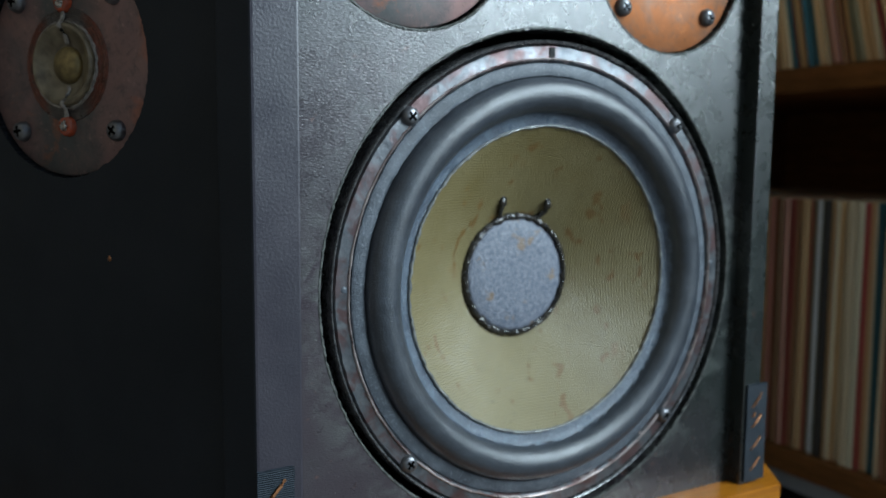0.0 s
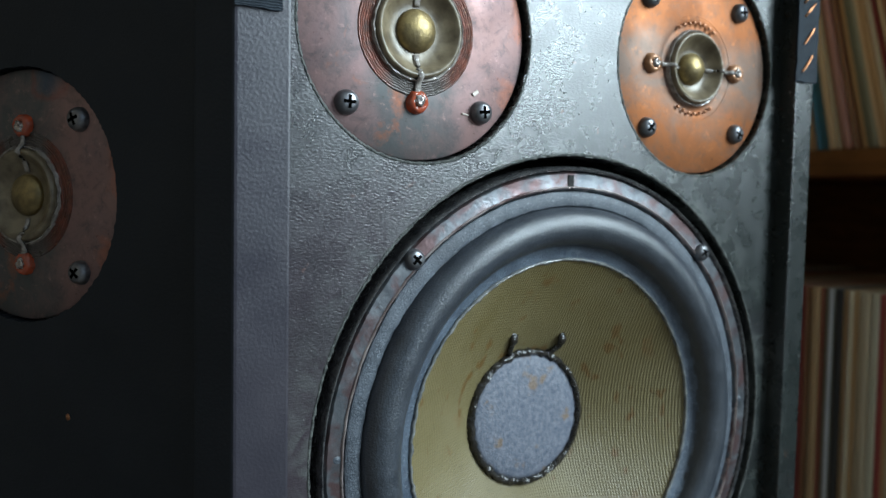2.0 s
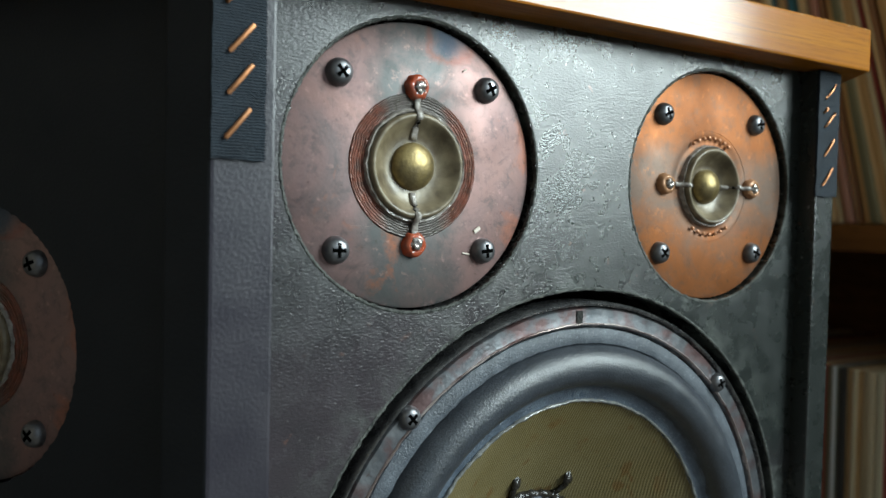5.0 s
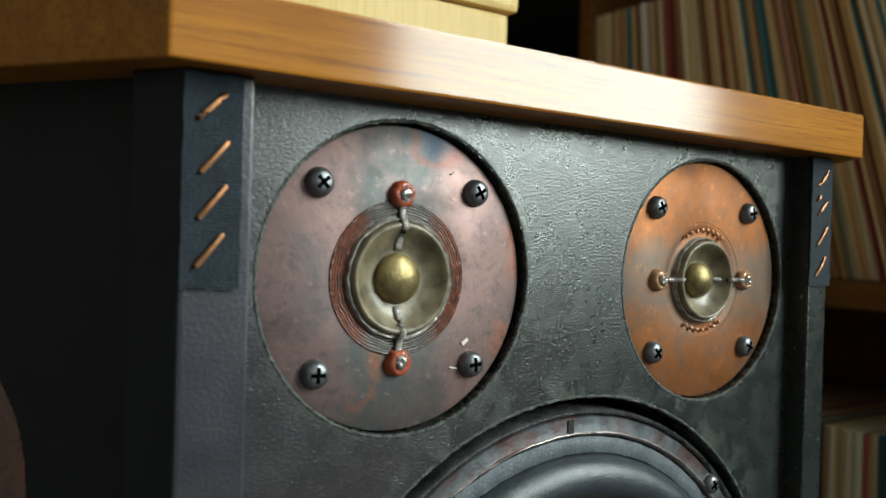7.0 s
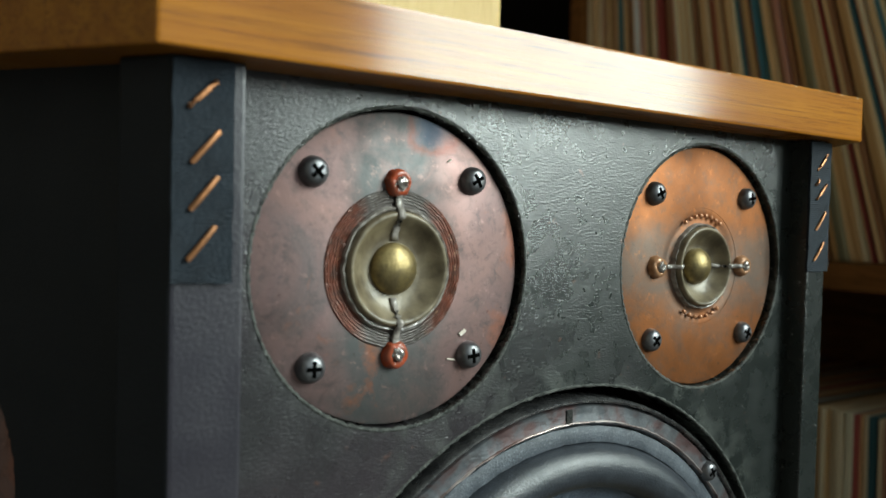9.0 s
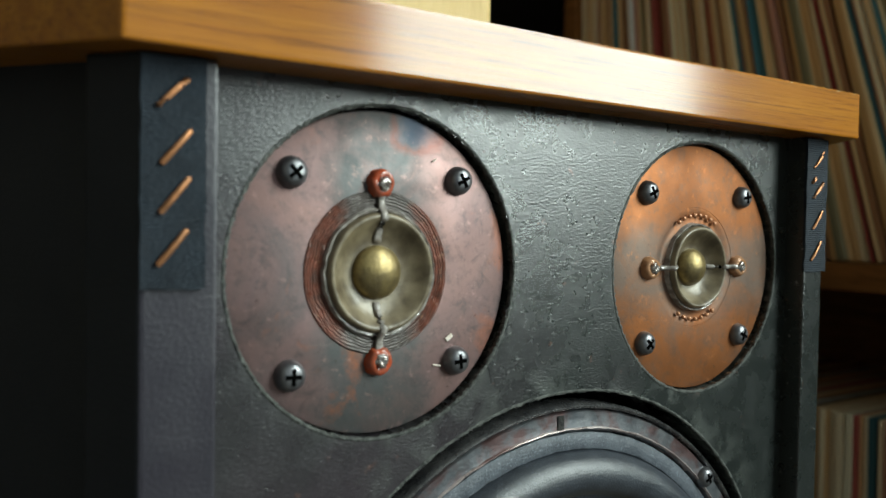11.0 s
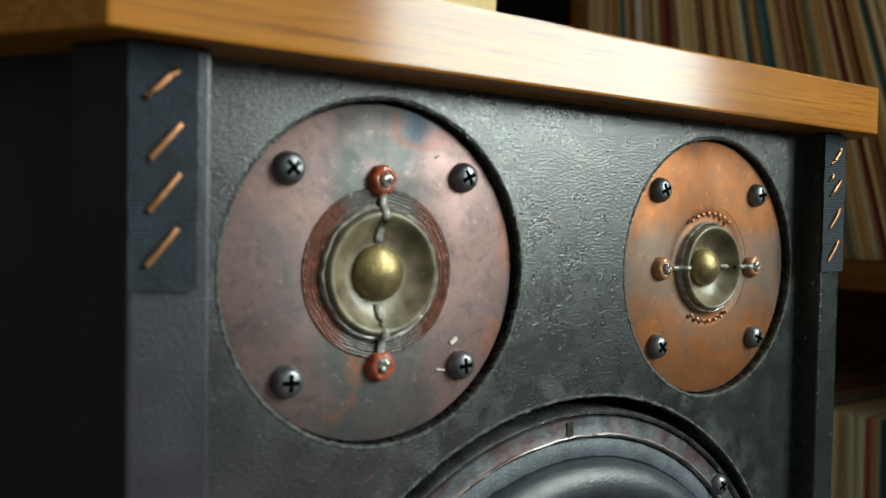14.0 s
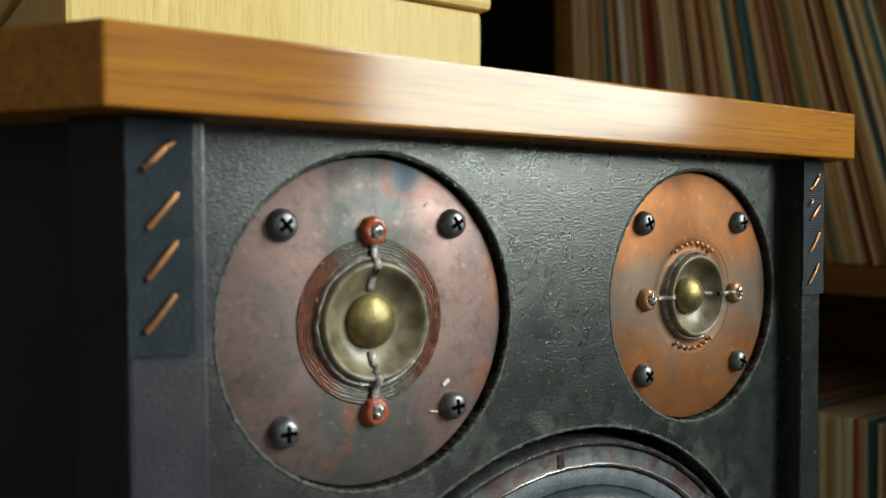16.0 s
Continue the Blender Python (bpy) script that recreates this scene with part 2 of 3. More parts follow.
BOARD = painted_board()
RAIL = simple("black_painted_rail", (0.018, 0.0165, 0.0245), (0.030, 0.0265, 0.035), 24, 0.38, 0, 0.3, 800, 0.0006, 0.55)
CABINET = simple("black_cabinet_paint", (0.02, 0.021, 0.023), (0.035, 0.036, 0.038), 18, 0.5, 0, 0.3, 500, 0.0006)
# shade on the side panels is put into this darker black
SIDE_SHADE = simple("side_shade_black", (0.0078, 0.0104, 0.0148), (0.0115, 0.0145, 0.0200), 14, 0.5, 0, 0.3, 700, 0.0005, 0.28)
RECESS = simple("near_black_recess", (0.010, 0.010, 0.010), (0.03, 0.028, 0.025), 400, 0.9, 0, 0.8, 900, 0.001)
OAK = wood("orange_oiled_wood", (0.435, 0.168, 0.011), (0.315, 0.106, 0.007), (0.100, 0.028, 0.003), grain=(0.35, 16, 16), rough=0.42, coat=0.78)
PALE = wood("pale_yellow_pine", (0.72, 0.55, 0.25), (0.62, 0.45, 0.18), (0.5, 0.33, 0.12), (16, 16, 1), 0.45, 0.1)
SHELFWOOD = wood("dark_brown_shelf_wood", (0.30, 0.125, 0.035), (0.19, 0.078, 0.022), (0.08, 0.032, 0.012), (10, 1, 10), 0.4, 0.15)
GREYPAINT = simple("grey_painted_wood", (0.30, 0.31, 0.33), (0.38, 0.39, 0.40), 25, 0.5)
PLATE_BROWN = copper("aged_brown_copper", (0.255, 0.155, 0.140), (0.20, 0.135, 0.135), (0.095, 0.10, 0.10), 0.95, 0.25, 0.42, 0.0, "X")
PLATE_ORANGE = copper("orange_copper", (0.32, 0.115, 0.036), (0.22, 0.080, 0.028), (0.145, 0.112, 0.092), 0.9, 0.12, 0.46, 3.7, "Z")
GROOVE = rusty_groove()
FRAME = rusted_steel()
LIP = simple("rusty_lip_with_highlight", (0.62, 0.54, 0.52), (0.12, 0.07, 0.065), 38, 0.30, 0.55, 0.4, 420, 0.0006)
RIM = simple("worn_black_rim", (0.07, 0.07, 0.075), (0.18, 0.178, 0.178), 120, 0.27, 0.7, 0.3, 500, 0.0005)
GASKET = speckled("speckled_grey_gasket", (0.045, 0.053, 0.066), (0.085, 0.098, 0.118), (0.17, 0.19, 0.22), 0.46, 0.5, 0.6)
RUBBER = speckled("black_rubber_roll", (0.019, 0.023, 0.030), (0.033, 0.039, 0.049), (0.060, 0.070, 0.090), 0.35, 0.8, 0.4)
GLUE_RING = speckled("blue_grey_glue_ring", (0.045, 0.058, 0.080), (0.085, 0.108, 0.140), (0.17, 0.20, 0.25), 0.32, 0.6, 0.7)
CLOTH = cone_cloth()
FELT = felt()
BLACK_GLUE = simple("shiny_black_glue", (0.012, 0.011, 0.010), (0.03, 0.026, 0.022), 200, 0.16, 0, 0.9, 260, 0.002)
CLEAR_GLUE = simple("greyish_clear_glue", (0.16, 0.14, 0.125), (0.36, 0.33, 0.30), 300, 0.13, 0, 0.7, 300, 0.001)
SEAM = simple("glossy_grey_seam", (0.10, 0.105, 0.105), (0.22, 0.22, 0.21), 200, 0.08, 0, 0.7, 300, 0.001)
BRASS = simple("tarnished_brass_dome", (0.32, 0.24, 0.10), (0.14, 0.105, 0.05), 180, 0.40, 0.7, 0.35, 600, 0.0005)
DIAPHRAGM = simple("khaki_brown_diaphragm", (0.088, 0.066, 0.038), (0.220, 0.178, 0.112), 130, 0.38, 0.05, 0.25, 500, 0.0005, 0.6)
LACQUER = simple("red_orange_lacquer", (0.40, 0.065, 0.022), (0.24, 0.07, 0.04), 320, 0.15, 0, 0.4, 300, 0.0008)
AMBER = simple("amber_flux", (0.43, 0.22, 0.11), (0.31, 0.16, 0.085), 320, 0.18, 0.2, 0.4, 300, 0.0008)
SOLDER = simple("grey_solder", (0.50, 0.47, 0.44), (0.26, 0.22, 0.20), 400, 0.25, 0.8, 0.4, 500, 0.0006)
SCREW = simple("black_oxide_screw", (0.13, 0.13, 0.14), (0.21, 0.21, 0.22), 300, 0.36, 0.8, 0.25, 900, 0.0003)
SLOT = simple("slot_shade_black", (0.001, 0.001, 0.001), (0.003, 0.003, 0.003), 300, 0.9, spec=0.0)
TAPE = webbing()
STAPLE = simple("copper_staple_wire", (0.46, 0.20, 0.085), (0.26, 0.12, 0.055), 300, 0.42, 0.7)
COPPER_BEAD = simple("bright_copper_bead", (0.62, 0.30, 0.15), (0.45, 0.20, 0.10), 300, 0.26, 0.25)
PLASTER = simple("pale_plaster", (0.17, 0.17, 0.168), (0.22, 0.22, 0.216), 3, 0.8, 0, 0.2, 120, 0.001)
SHADE_WALL = simple("shade_brown_wall", (0.008, 0.0055, 0.004), (0.013, 0.009, 0.0065), 3, 0.9, 0, 0.2, 120, 0.001, 0.1)
GREYWALL = simple("warm_brown_grey_wall_paint", (0.165, 0.138, 0.108), (0.20, 0.168, 0.130), 3, 0.8, 0, 0.2, 120, 0.001)
PALEWALL = simple("pale_blue_grey_wall_paint", (0.15, 0.165, 0.20), (0.19, 0.205, 0.235), 3, 0.8, 0, 0.2, 120, 0.001)
NORTHWALL = simple("brown_plaster", (0.085, 0.075, 0.062), (0.115, 0.10, 0.085), 3, 0.8, 0, 0.2, 120, 0.001)
CARPET = simple("grey_brown_floor", (0.095, 0.085, 0.075), (0.13, 0.115, 0.10), 8, 0.7, 0, 0.6, 400, 0.003)
FRAY = simple("frayed_grey_fibre", (0.025, 0.027, 0.025), (0.10, 0.105, 0.095), 260, 0.8, 0, 0.9, 900, 0.001)
WOODCHIP = simple("pale_bare_wood_chip", (0.50, 0.33, 0.16), (0.38, 0.24, 0.10), 300, 0.7)
CHIP = simple("pale_paint_chip", (0.72, 0.66, 0.58), (0.6, 0.5, 0.42), 300, 0.5)
SLEEVES = [sleeve("sleeve_" + n, a, b) for n, a, b in (
    ("tan", (0.60, 0.36, 0.15), (0.78, 0.54, 0.28)), ("brown", (0.24, 0.105, 0.046), (0.42, 0.21, 0.09)),
    ("cream", (0.82, 0.74, 0.52), (0.80, 0.62, 0.38)), ("maroon", (0.30, 0.040, 0.034), (0.44, 0.095, 0.070)),
    ("black", (0.026, 0.026, 0.029), (0.078, 0.072, 0.065)), ("teal", (0.039, 0.130, 0.156), (0.065, 0.208, 0.260)),
    ("white", (0.820, 0.806, 0.780), (0.820, 0.820, 0.820)), ("olive", (0.208, 0.195, 0.117), (0.338, 0.299, 0.169)),
    ("rose", (0.52, 0.22, 0.16), (0.60, 0.34, 0.24)))]

# ---- helpers ----
AT = {}


def thing(name, at, label, category, group="", kind=""):
    ob = new(name)
    ob.location = at
    ob.empty_display_size = 0.02
    AT[ob] = Matrix.Translation(at)
    return tagged(ob, label, category, group, kind)


def mesh_of(name, bm, material, smooth=None):
    bmesh.ops.recalc_face_normals(bm, faces=bm.faces[:])
    me = bpy.data.meshes.new(name)
    if smooth is not None:
        for f in bm.faces:
            f.smooth = True
        for e in bm.edges:
            if len(e.link_faces) == 2 and e.calc_face_angle(0) > radians(smooth):
                e.smooth = False
    bm.to_mesh(me)
    bm.free()
    me.materials.append(material)
    return me


def hang(name, me, parent, m, label=""):
    """One object on a mesh, posed by m in world space, under parent."""
    ob = new(name, me)
    ob.parent = parent
    ob.matrix_basis = AT[parent].inverted() @ m
    AT[ob] = m.copy()
    return tagged(ob, label)


def part(name, bm, material, parent, label="", smooth=None, m=Matrix()):
    """Links a bmesh as one mesh object under a thing or a part; m poses it in the world."""
    return hang(name, mesh_of(name, bm, material, smooth), parent, m, label)


def whole(name, bm, material, label, category, group="", kind="", smooth=None, m=Matrix()):
    ob = new(name, mesh_of(name, bm, material, smooth))
    ob.matrix_basis = m
    AT[ob] = m.copy()
    return tagged(ob, label, category, group, kind)


def box(x0, y0, z0, x1, y1, z1, bevel=0.0, segs=2):
    bm = bmesh.new()
    bmesh.ops.create_cube(bm, size=1)
    for v in bm.verts:
        v.co = Vector(((x0 + x1) / 2 + v.co.x * (x1 - x0), (y0 + y1) / 2 + v.co.y * (y1 - y0), (z0 + z1) / 2 + v.co.z * (z1 - z0)))
    if bevel:
        bmesh.ops.bevel(bm, geom=bm.edges[:], offset=bevel, segments=segs, affect="EDGES", profile=0.6)
    return bm


def prism(plan, z0, z1, bevel=0.0):
    """A plan of (x, y) corners, drawn up from z0 to z1."""
    bm = bmesh.new()
    low = [bm.verts.new((x, y, z0)) for x, y in plan]
    top = [bm.verts.new((x, y, z1)) for x, y in plan]
    bm.faces.new(low[::-1])
    bm.faces.new(top)
    for i in range(len(plan)):
        j = (i + 1) % len(plan)
        bm.faces.new((low[i], low[j], top[j], top[i]))
    if bevel:
        bmesh.ops.bevel(bm, geom=bm.edges[:], offset=bevel, segments=2, affect="EDGES", profile=0.6)
    return bm


def revolve(profile, segs=96, closed=True, rough=0.0, seed=0.0, fine=400):
    """Turns (r, y) pairs round the y axis; -y looks out of the speaker. rough: unevenness in metres."""
    bm = bmesh.new()
    rings = []
    for r, y in profile:
        if r < 1e-6:
            rings.append([bm.verts.new((0, y, 0))])
            continue
        ring = []
        for i in range(segs):
            a = 2 * math.pi * i / segs
            k = rough * noise.noise((math.cos(a) * r * fine, math.sin(a) * r * fine, y * 300 + seed)) if rough else 0.0
            ring.append(bm.verts.new(((r + k) * math.cos(a), y + 0.5 * k, (r + k) * math.sin(a))))
        rings.append(ring)
    pairs = list(zip(rings, rings[1:])) + ([(rings[-1], rings[0])] if closed else [])
    for p, q in pairs:
        for i in range(segs):
            j = (i + 1) % segs
            if len(p) == 1 and len(q) == 1:
                continue
            if len(p) == 1:
                bm.faces.new((p[0], q[i], q[j]))
            elif len(q) == 1:
                bm.faces.new((p[i], q[0], p[j]))
            else:
                bm.faces.new((p[i], q[i], q[j], p[j]))
    return bm


def panel(x0, x1, z0, z1, holes, depth, seed=1.0):
    """A board in the plane y = 0, depth thick, with frayed round holes (x, z, radius) through it."""
    bm = bmesh.new()
    edges = []

    def loop(points):
        vs = [bm.verts.new((x, 0, z)) for x, z in points]
        edges.extend(bm.edges.new((vs[i], vs[(i + 1) % len(vs)])) for i in range(len(vs)))

    loop(((x0, z0), (x1, z0), (x1, z1), (x0, z1)))
    for n, (x, z, r) in enumerate(holes):
        count = 260
        pts = []
        for i in range(count):
            a = 2 * math.pi * i / count
            k = 0.00022 * noise.noise((math.cos(a) * r * 900, math.sin(a) * r * 900, seed + n)) + random.uniform(-0.00042, 0.00042)
            pts.append((x + (r + k) * math.cos(a), z + (r + k) * math.sin(a)))
        loop(pts)
    bmesh.ops.triangle_fill(bm, edges=edges, use_beauty=True)
    made = bmesh.ops.extrude_face_region(bm, geom=bm.faces[:])
    bmesh.ops.translate(bm, verts=[v for v in made["geom"] if isinstance(v, bmesh.types.BMVert)], vec=(0, depth, 0))
    return bm


def tube(points, radius, sides=8):
    """A round wire through the points."""
    bm = bmesh.new()
    rings = []
    pts = [Vector(p) for p in points]
    for i, p in enumerate(pts):
        d = (pts[min(i + 1, len(pts) - 1)] - pts[max(i - 1, 0)]).normalized()
        a = d.orthogonal().normalized()
        b = d.cross(a)
        rings.append([bm.verts.new(p + radius * (math.cos(2 * math.pi * k / sides) * a + math.sin(2 * math.pi * k / sides) * b)) for k in range(sides)])
    for p, q in zip(rings, rings[1:]):
        for k in range(sides):
            bm.faces.new((p[k], p[(k + 1) % sides], q[(k + 1) % sides], q[k]))
    bm.faces.new(rings[0][::-1])
    bm.faces.new(rings[-1])
    return bm


def blob(sx, sy, sz, seed, lumps=0.25, detail=2):
    bm = bmesh.new()
    bmesh.ops.create_icosphere(bm, subdivisions=detail, radius=1)
    for v in bm.verts:
        k = 1 + lumps * noise.noise(v.co * 1.7 + Vector((seed, seed * 2, 0)))
        v.co = Vector((v.co.x * sx * k, v.co.y * sy * k, v.co.z * sz * k))
    return bm


# ---- the room ----
FLOOR, CEIL = -0.13, 2.25
whole("floor", box(-1.6, -2.4, FLOOR - 0.05, WALL_X + 0.2, 1.1, FLOOR), CARPET, "worn grey-brown floor", "floor", kind="structure")
whole("ceiling", box(-1.6, -2.4, CEIL, WALL_X + 0.2, 1.1, CEIL + 0.1), PLASTER, "plain warm plaster ceiling", "ceiling", kind="structure")
whole("wall_north_1", box(-1.5, 0.9, FLOOR, 0.15, 1.0, CEIL), NORTHWALL, "dim brown plaster wall behind the loudspeaker", "wall", kind="structure")
# the dark gap beside the shelf is shade, put into this wall's colour
whole("wall_north_2", box(0.15, 0.9, FLOOR, WALL_X, 1.0, CEIL), SHADE_WALL, "near-black brown wall beside the shelf, shade put into its colour", "wall", kind="structure")
# two unseen walls, placed and toned to bounce light onto front and records
whole("wall_south", box(-1.5, -2.3, FLOOR, WALL_X, -2.2, CEIL), PALEWALL, "unseen pale blue-grey wall behind the camera, added to light the front", "wall", kind="structure")
whole("wall_west", box(-1.6, -2.2, FLOOR, -1.5, 1.0, CEIL), GREYWALL, "unseen warm brown-grey wall, added to bounce window light onto the records", "wall", kind="structure")


def window_wall():
    bm = bmesh.new()
    for y0, z0, y1, z1 in ((-2.3, FLOOR, WIN_Y0, CEIL), (WIN_Y1, FLOOR, 1.0, CEIL), (WIN_Y0, FLOOR, WIN_Y1, WIN_Z0), (WIN_Y0, WIN_Z1, WIN_Y1, CEIL)):
        piece = box(WALL_X, y0, z0, WALL_X + 0.14, y1, z1)
        me = bpy.data.meshes.new("piece")
        piece.to_mesh(me)
        piece.free()
        bm.from_mesh(me)
        bpy.data.meshes.remove(me)
    return bm


whole("wall_east", window_wall(), PLASTER, "plaster wall with a tall window opening", "wall", kind="structure")

# ---- the loudspeaker ----
# plan: front panel in the plane y = 0 between raised rails, two side panels that turn back by SIDE degrees
SIDE = 54.0
EDGE_L, EDGE_R, RAIL_Y = -0.0797, 0.2415, -0.010
IN_L, IN_R = -0.0585, 0.2270
Z_LOW, Z_TOP, LID = 0.083, 0.461, 0.4825
SPAN = 0.26
cs, sn = math.cos(radians(SIDE)), math.sin(radians(SIDE))
speaker = thing("loudspeaker", ((EDGE_L + EDGE_R) / 2, 0.15, Z_LOW - 0.022),
                "large old black floor loudspeaker with bare drivers and orange wooden top", "loudspeaker")


def outline(left, right, front, span, back):
    return [(left, front), (right, front), (right + span * cs, front + span * sn), (right + span * cs - 0.02, back), (left - span * cs + 0.02, back), (left - span * cs, front + span * sn)]


lid_board = part("top_board", prism(outline(-0.087, 0.2525, -0.0205, 0.275, 0.47), Z_TOP, LID, 0.0010), OAK, speaker, "thick orange-brown wooden top board")
chips = random.Random(5)
for k in range(11):
    x = 0.248 - 0.11 * chips.random() ** 1.6
    part("edge_chip", blob(0.0014 * chips.uniform(0.5, 1.5), 0.0004, 0.0005 * chips.uniform(0.6, 1.5), k * 1.7, 0.4, 1), WOODCHIP, lid_board, "", 180, pose(x, -0.0201, LID - 0.0009, 45, 0, 0))
part("base_board", prism(outline(-0.087, 0.2525, -0.0205, 0.275, 0.47), Z_LOW - 0.022, Z_LOW, 0.0012), OAK, speaker, "orange-brown wooden base board")
part("cabinet_body", prism([(-0.045, 0.075), (0.20, 0.075), (0.36, 0.20), (0.36, 0.45), (-0.21, 0.45), (-0.21, 0.20)], Z_LOW + 0.0005, Z_TOP - 0.0005), CABINET, speaker)

MID, TWEETER, WOOFER = (0.0010, 0.400), (0.1628, 0.3995), (0.0857, 0.2193)
part("front_baffle", panel(IN_L, IN_R, Z_LOW, Z_TOP, [(MID[0] + 0.0009, MID[1], 0.0547), (TWEETER[0] + 0.0008, TWEETER[1], 0.0546), (WOOFER[0], WOOFER[1] + 0.0005, 0.1318)], 0.016), BOARD, speaker,
     "black pebbled hardboard with frayed driver cut-outs")
for x, z, r, s in ((MID[0] + 0.0009, MID[1], 0.0548, 2.0), (TWEETER[0] + 0.0008, TWEETER[1], 0.0547, 5.0), (WOOFER[0], WOOFER[1] + 0.0005, 0.1319, 8.0)):
    part("frayed_edge", revolve([(r - 0.0003, 0.0016), (r - 0.0002, -0.0001), (r + 0.0004, -0.0003), (r + 0.0009, -0.0001), (r + 0.0012, 0.0016)], 480, True, 0.0007, s, 1150), FRAY, speaker,
         "frayed grey fibre edge of a driver cut-out", 180, pose(x, 0, z))
# near-black backs of the driver recesses
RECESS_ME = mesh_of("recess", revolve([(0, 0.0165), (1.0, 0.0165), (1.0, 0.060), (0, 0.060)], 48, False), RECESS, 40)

# the left side panel, in its own frame: x to the right along the panel, y inwards
LEFT = pose(EDGE_L, RAIL_Y, 0, 0, 0, -SIDE)
RIGHT = pose(EDGE_R, RAIL_Y, 0, 0, 0, SIDE)
LEFT_MID = (-0.1200, 0.3285)
part("side_baffle", panel(-SPAN + 0.018, -0.018, Z_LOW, Z_TOP, [(*LEFT_MID, 0.0545)], 0.014, 5.0), SIDE_SHADE, speaker, "black side panel, shade put into its paint", m=LEFT @ pose(0, 0.010, 0))
part("side_baffle", panel(0.018, SPAN - 0.018, Z_LOW, Z_TOP, [], 0.014), SIDE_SHADE, speaker, "", m=RIGHT @ pose(0, 0.010, 0))


def corner(edge, inner, turn):
    """The raised rail that caps the corner between the front and a side panel."""
    s = 1 if inner > edge else -1
    w = 0.0185
    ux, uy = -s * cs, sn
    nx, ny = -s * sn, -cs
    a = (edge + ux * w, RAIL_Y + uy * w)
    plan = [(edge, RAIL_Y), (inner, RAIL_Y), (inner, 0.018), (a[0] - nx * 0.034, a[1] - ny * 0.034), a]
    return prism(plan if s > 0 else plan[::-1], Z_LOW, Z_TOP, 0.0011)


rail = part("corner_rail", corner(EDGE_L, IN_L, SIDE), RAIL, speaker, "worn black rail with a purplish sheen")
# its faces turned to the side get the same shade-darkened black
rail.data.materials.append(SIDE_SHADE)
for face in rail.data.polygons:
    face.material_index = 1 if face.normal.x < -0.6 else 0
part("corner_rail", corner(EDGE_R, IN_R, SIDE), BOARD, speaker, "black pebbled corner rail")
for m, x0 in ((LEFT, -SPAN), (RIGHT, SPAN - 0.0185)):
    part("side_rail", box(x0, 0.0, Z_LOW, x0 + 0.0185, 0.03, Z_TOP, 0.0007), RAIL, speaker, m=m)


# screws: pan head, raised black bars for the shade in the cross recess, built once
def screw_head():
    h = [(0.0, -0.0031), (0.0022, -0.00305), (0.0034, -0.0028), (0.0044, -0.0021), (0.0050, -0.0010), (0.0052, 0.0), (0.0052, 0.0006), (0, 0.0006)]
    return revolve(h, 32, False)


def slot_shade_bars():
    bm = bmesh.new()
    for sx, sz in ((0.0027, 0.0008), (0.0008, 0.0027)):
        piece = box(-sx, -0.00318, -sz, sx, -0.0020, sz, 0.0002, 1)
        me = bpy.data.meshes.new("piece")
        piece.to_mesh(me)
        piece.free()
        bm.from_mesh(me)
        bpy.data.meshes.remove(me)
    return bm


HEAD_ME, SLOT_ME = mesh_of("screw", screw_head(), SCREW, 50), mesh_of("slot_shade_bars", slot_shade_bars(), SLOT)


def screws(parent, m, places, size=1.0):
    for x, y, z in places:
        s = m @ pose(x, y, z, 0, random.uniform(0, 90), 0) @ Matrix.Diagonal((size, size * 1.35, size, 1))
        hang("screw", HEAD_ME, parent, s, "black cross-head screw")
        hang("slot_shade", SLOT_ME, parent, s)


# small dome driver: copper plate, groove, diaphragm ring, brass dome, two lacquered terminals
def plate_disc():
    return revolve([(0.0262, 0.0036), (0.0265, 0.0030), (0.0529, 0.0030), (0.0536, 0.0034), (0.0537, 0.0055), (0.0262, 0.0055)], 128)


def groove_ring():
    prof = [(0.0276, 0.0032), (0.0269, 0.0025), (0.0260, 0.0024), (0.0248, 0.0027), (0.0236, 0.0023), (0.0222, 0.0027), (0.0210, 0.0017), (0.0198, 0.0030), (0.0196, 0.0052), (0.0276, 0.0052)]
    return revolve(prof, 260, True, 0.0003, 3.0)


def diaphragm_ring():
    """A shallow dish: rounded lip, then a curve down to the foot of the dome."""
    prof = [(0.0200, 0.0022), (0.0199, 0.0004), (0.0194, -0.0006), (0.0187, -0.0010), (0.0179, -0.0006), (0.0168, 0.0006), (0.0154, 0.0020), (0.0138, 0.0032), (0.0118, 0.0041), (0.0100, 0.0044), (0.0080, 0.0044),
            (0.0080, 0.0056), (0.0200, 0.0056)]
    return revolve(prof, 128)


def dome_ball():
    """A low cap on the dish."""
    r, high, foot = 0.0091, 0.0047, 0.0042
    prof = [(r * math.sin(a), foot - high * math.cos(a)) for a in [i * math.pi / 32 for i in range(17)]]
    prof[0] = (0.0, prof[0][1])
    return revolve(prof + [(r * 0.99, foot + 0.0010), (0.0, foot + 0.0010)], 64, False)


PLATE = plate_disc()
PLATE_ME_BROWN = mesh_of("plate", PLATE.copy(), PLATE_BROWN, 35)
PLATE_ME_ORANGE = mesh_of("plate", PLATE, PLATE_ORANGE, 35)
INNER_ME = mesh_of("inner_ring", revolve([(0.0268, 0.0036), (0.0264, 0.00315), (0.0240, 0.0031), (0.0228, 0.0036), (0.0205, 0.0036), (0.0190, 0.0026), (0.0185, 0.0055), (0.0268, 0.0055)], 128), PLATE_ORANGE, 35)
NARROW = Matrix.Diagonal((0.91, 1.25, 0.91, 1))
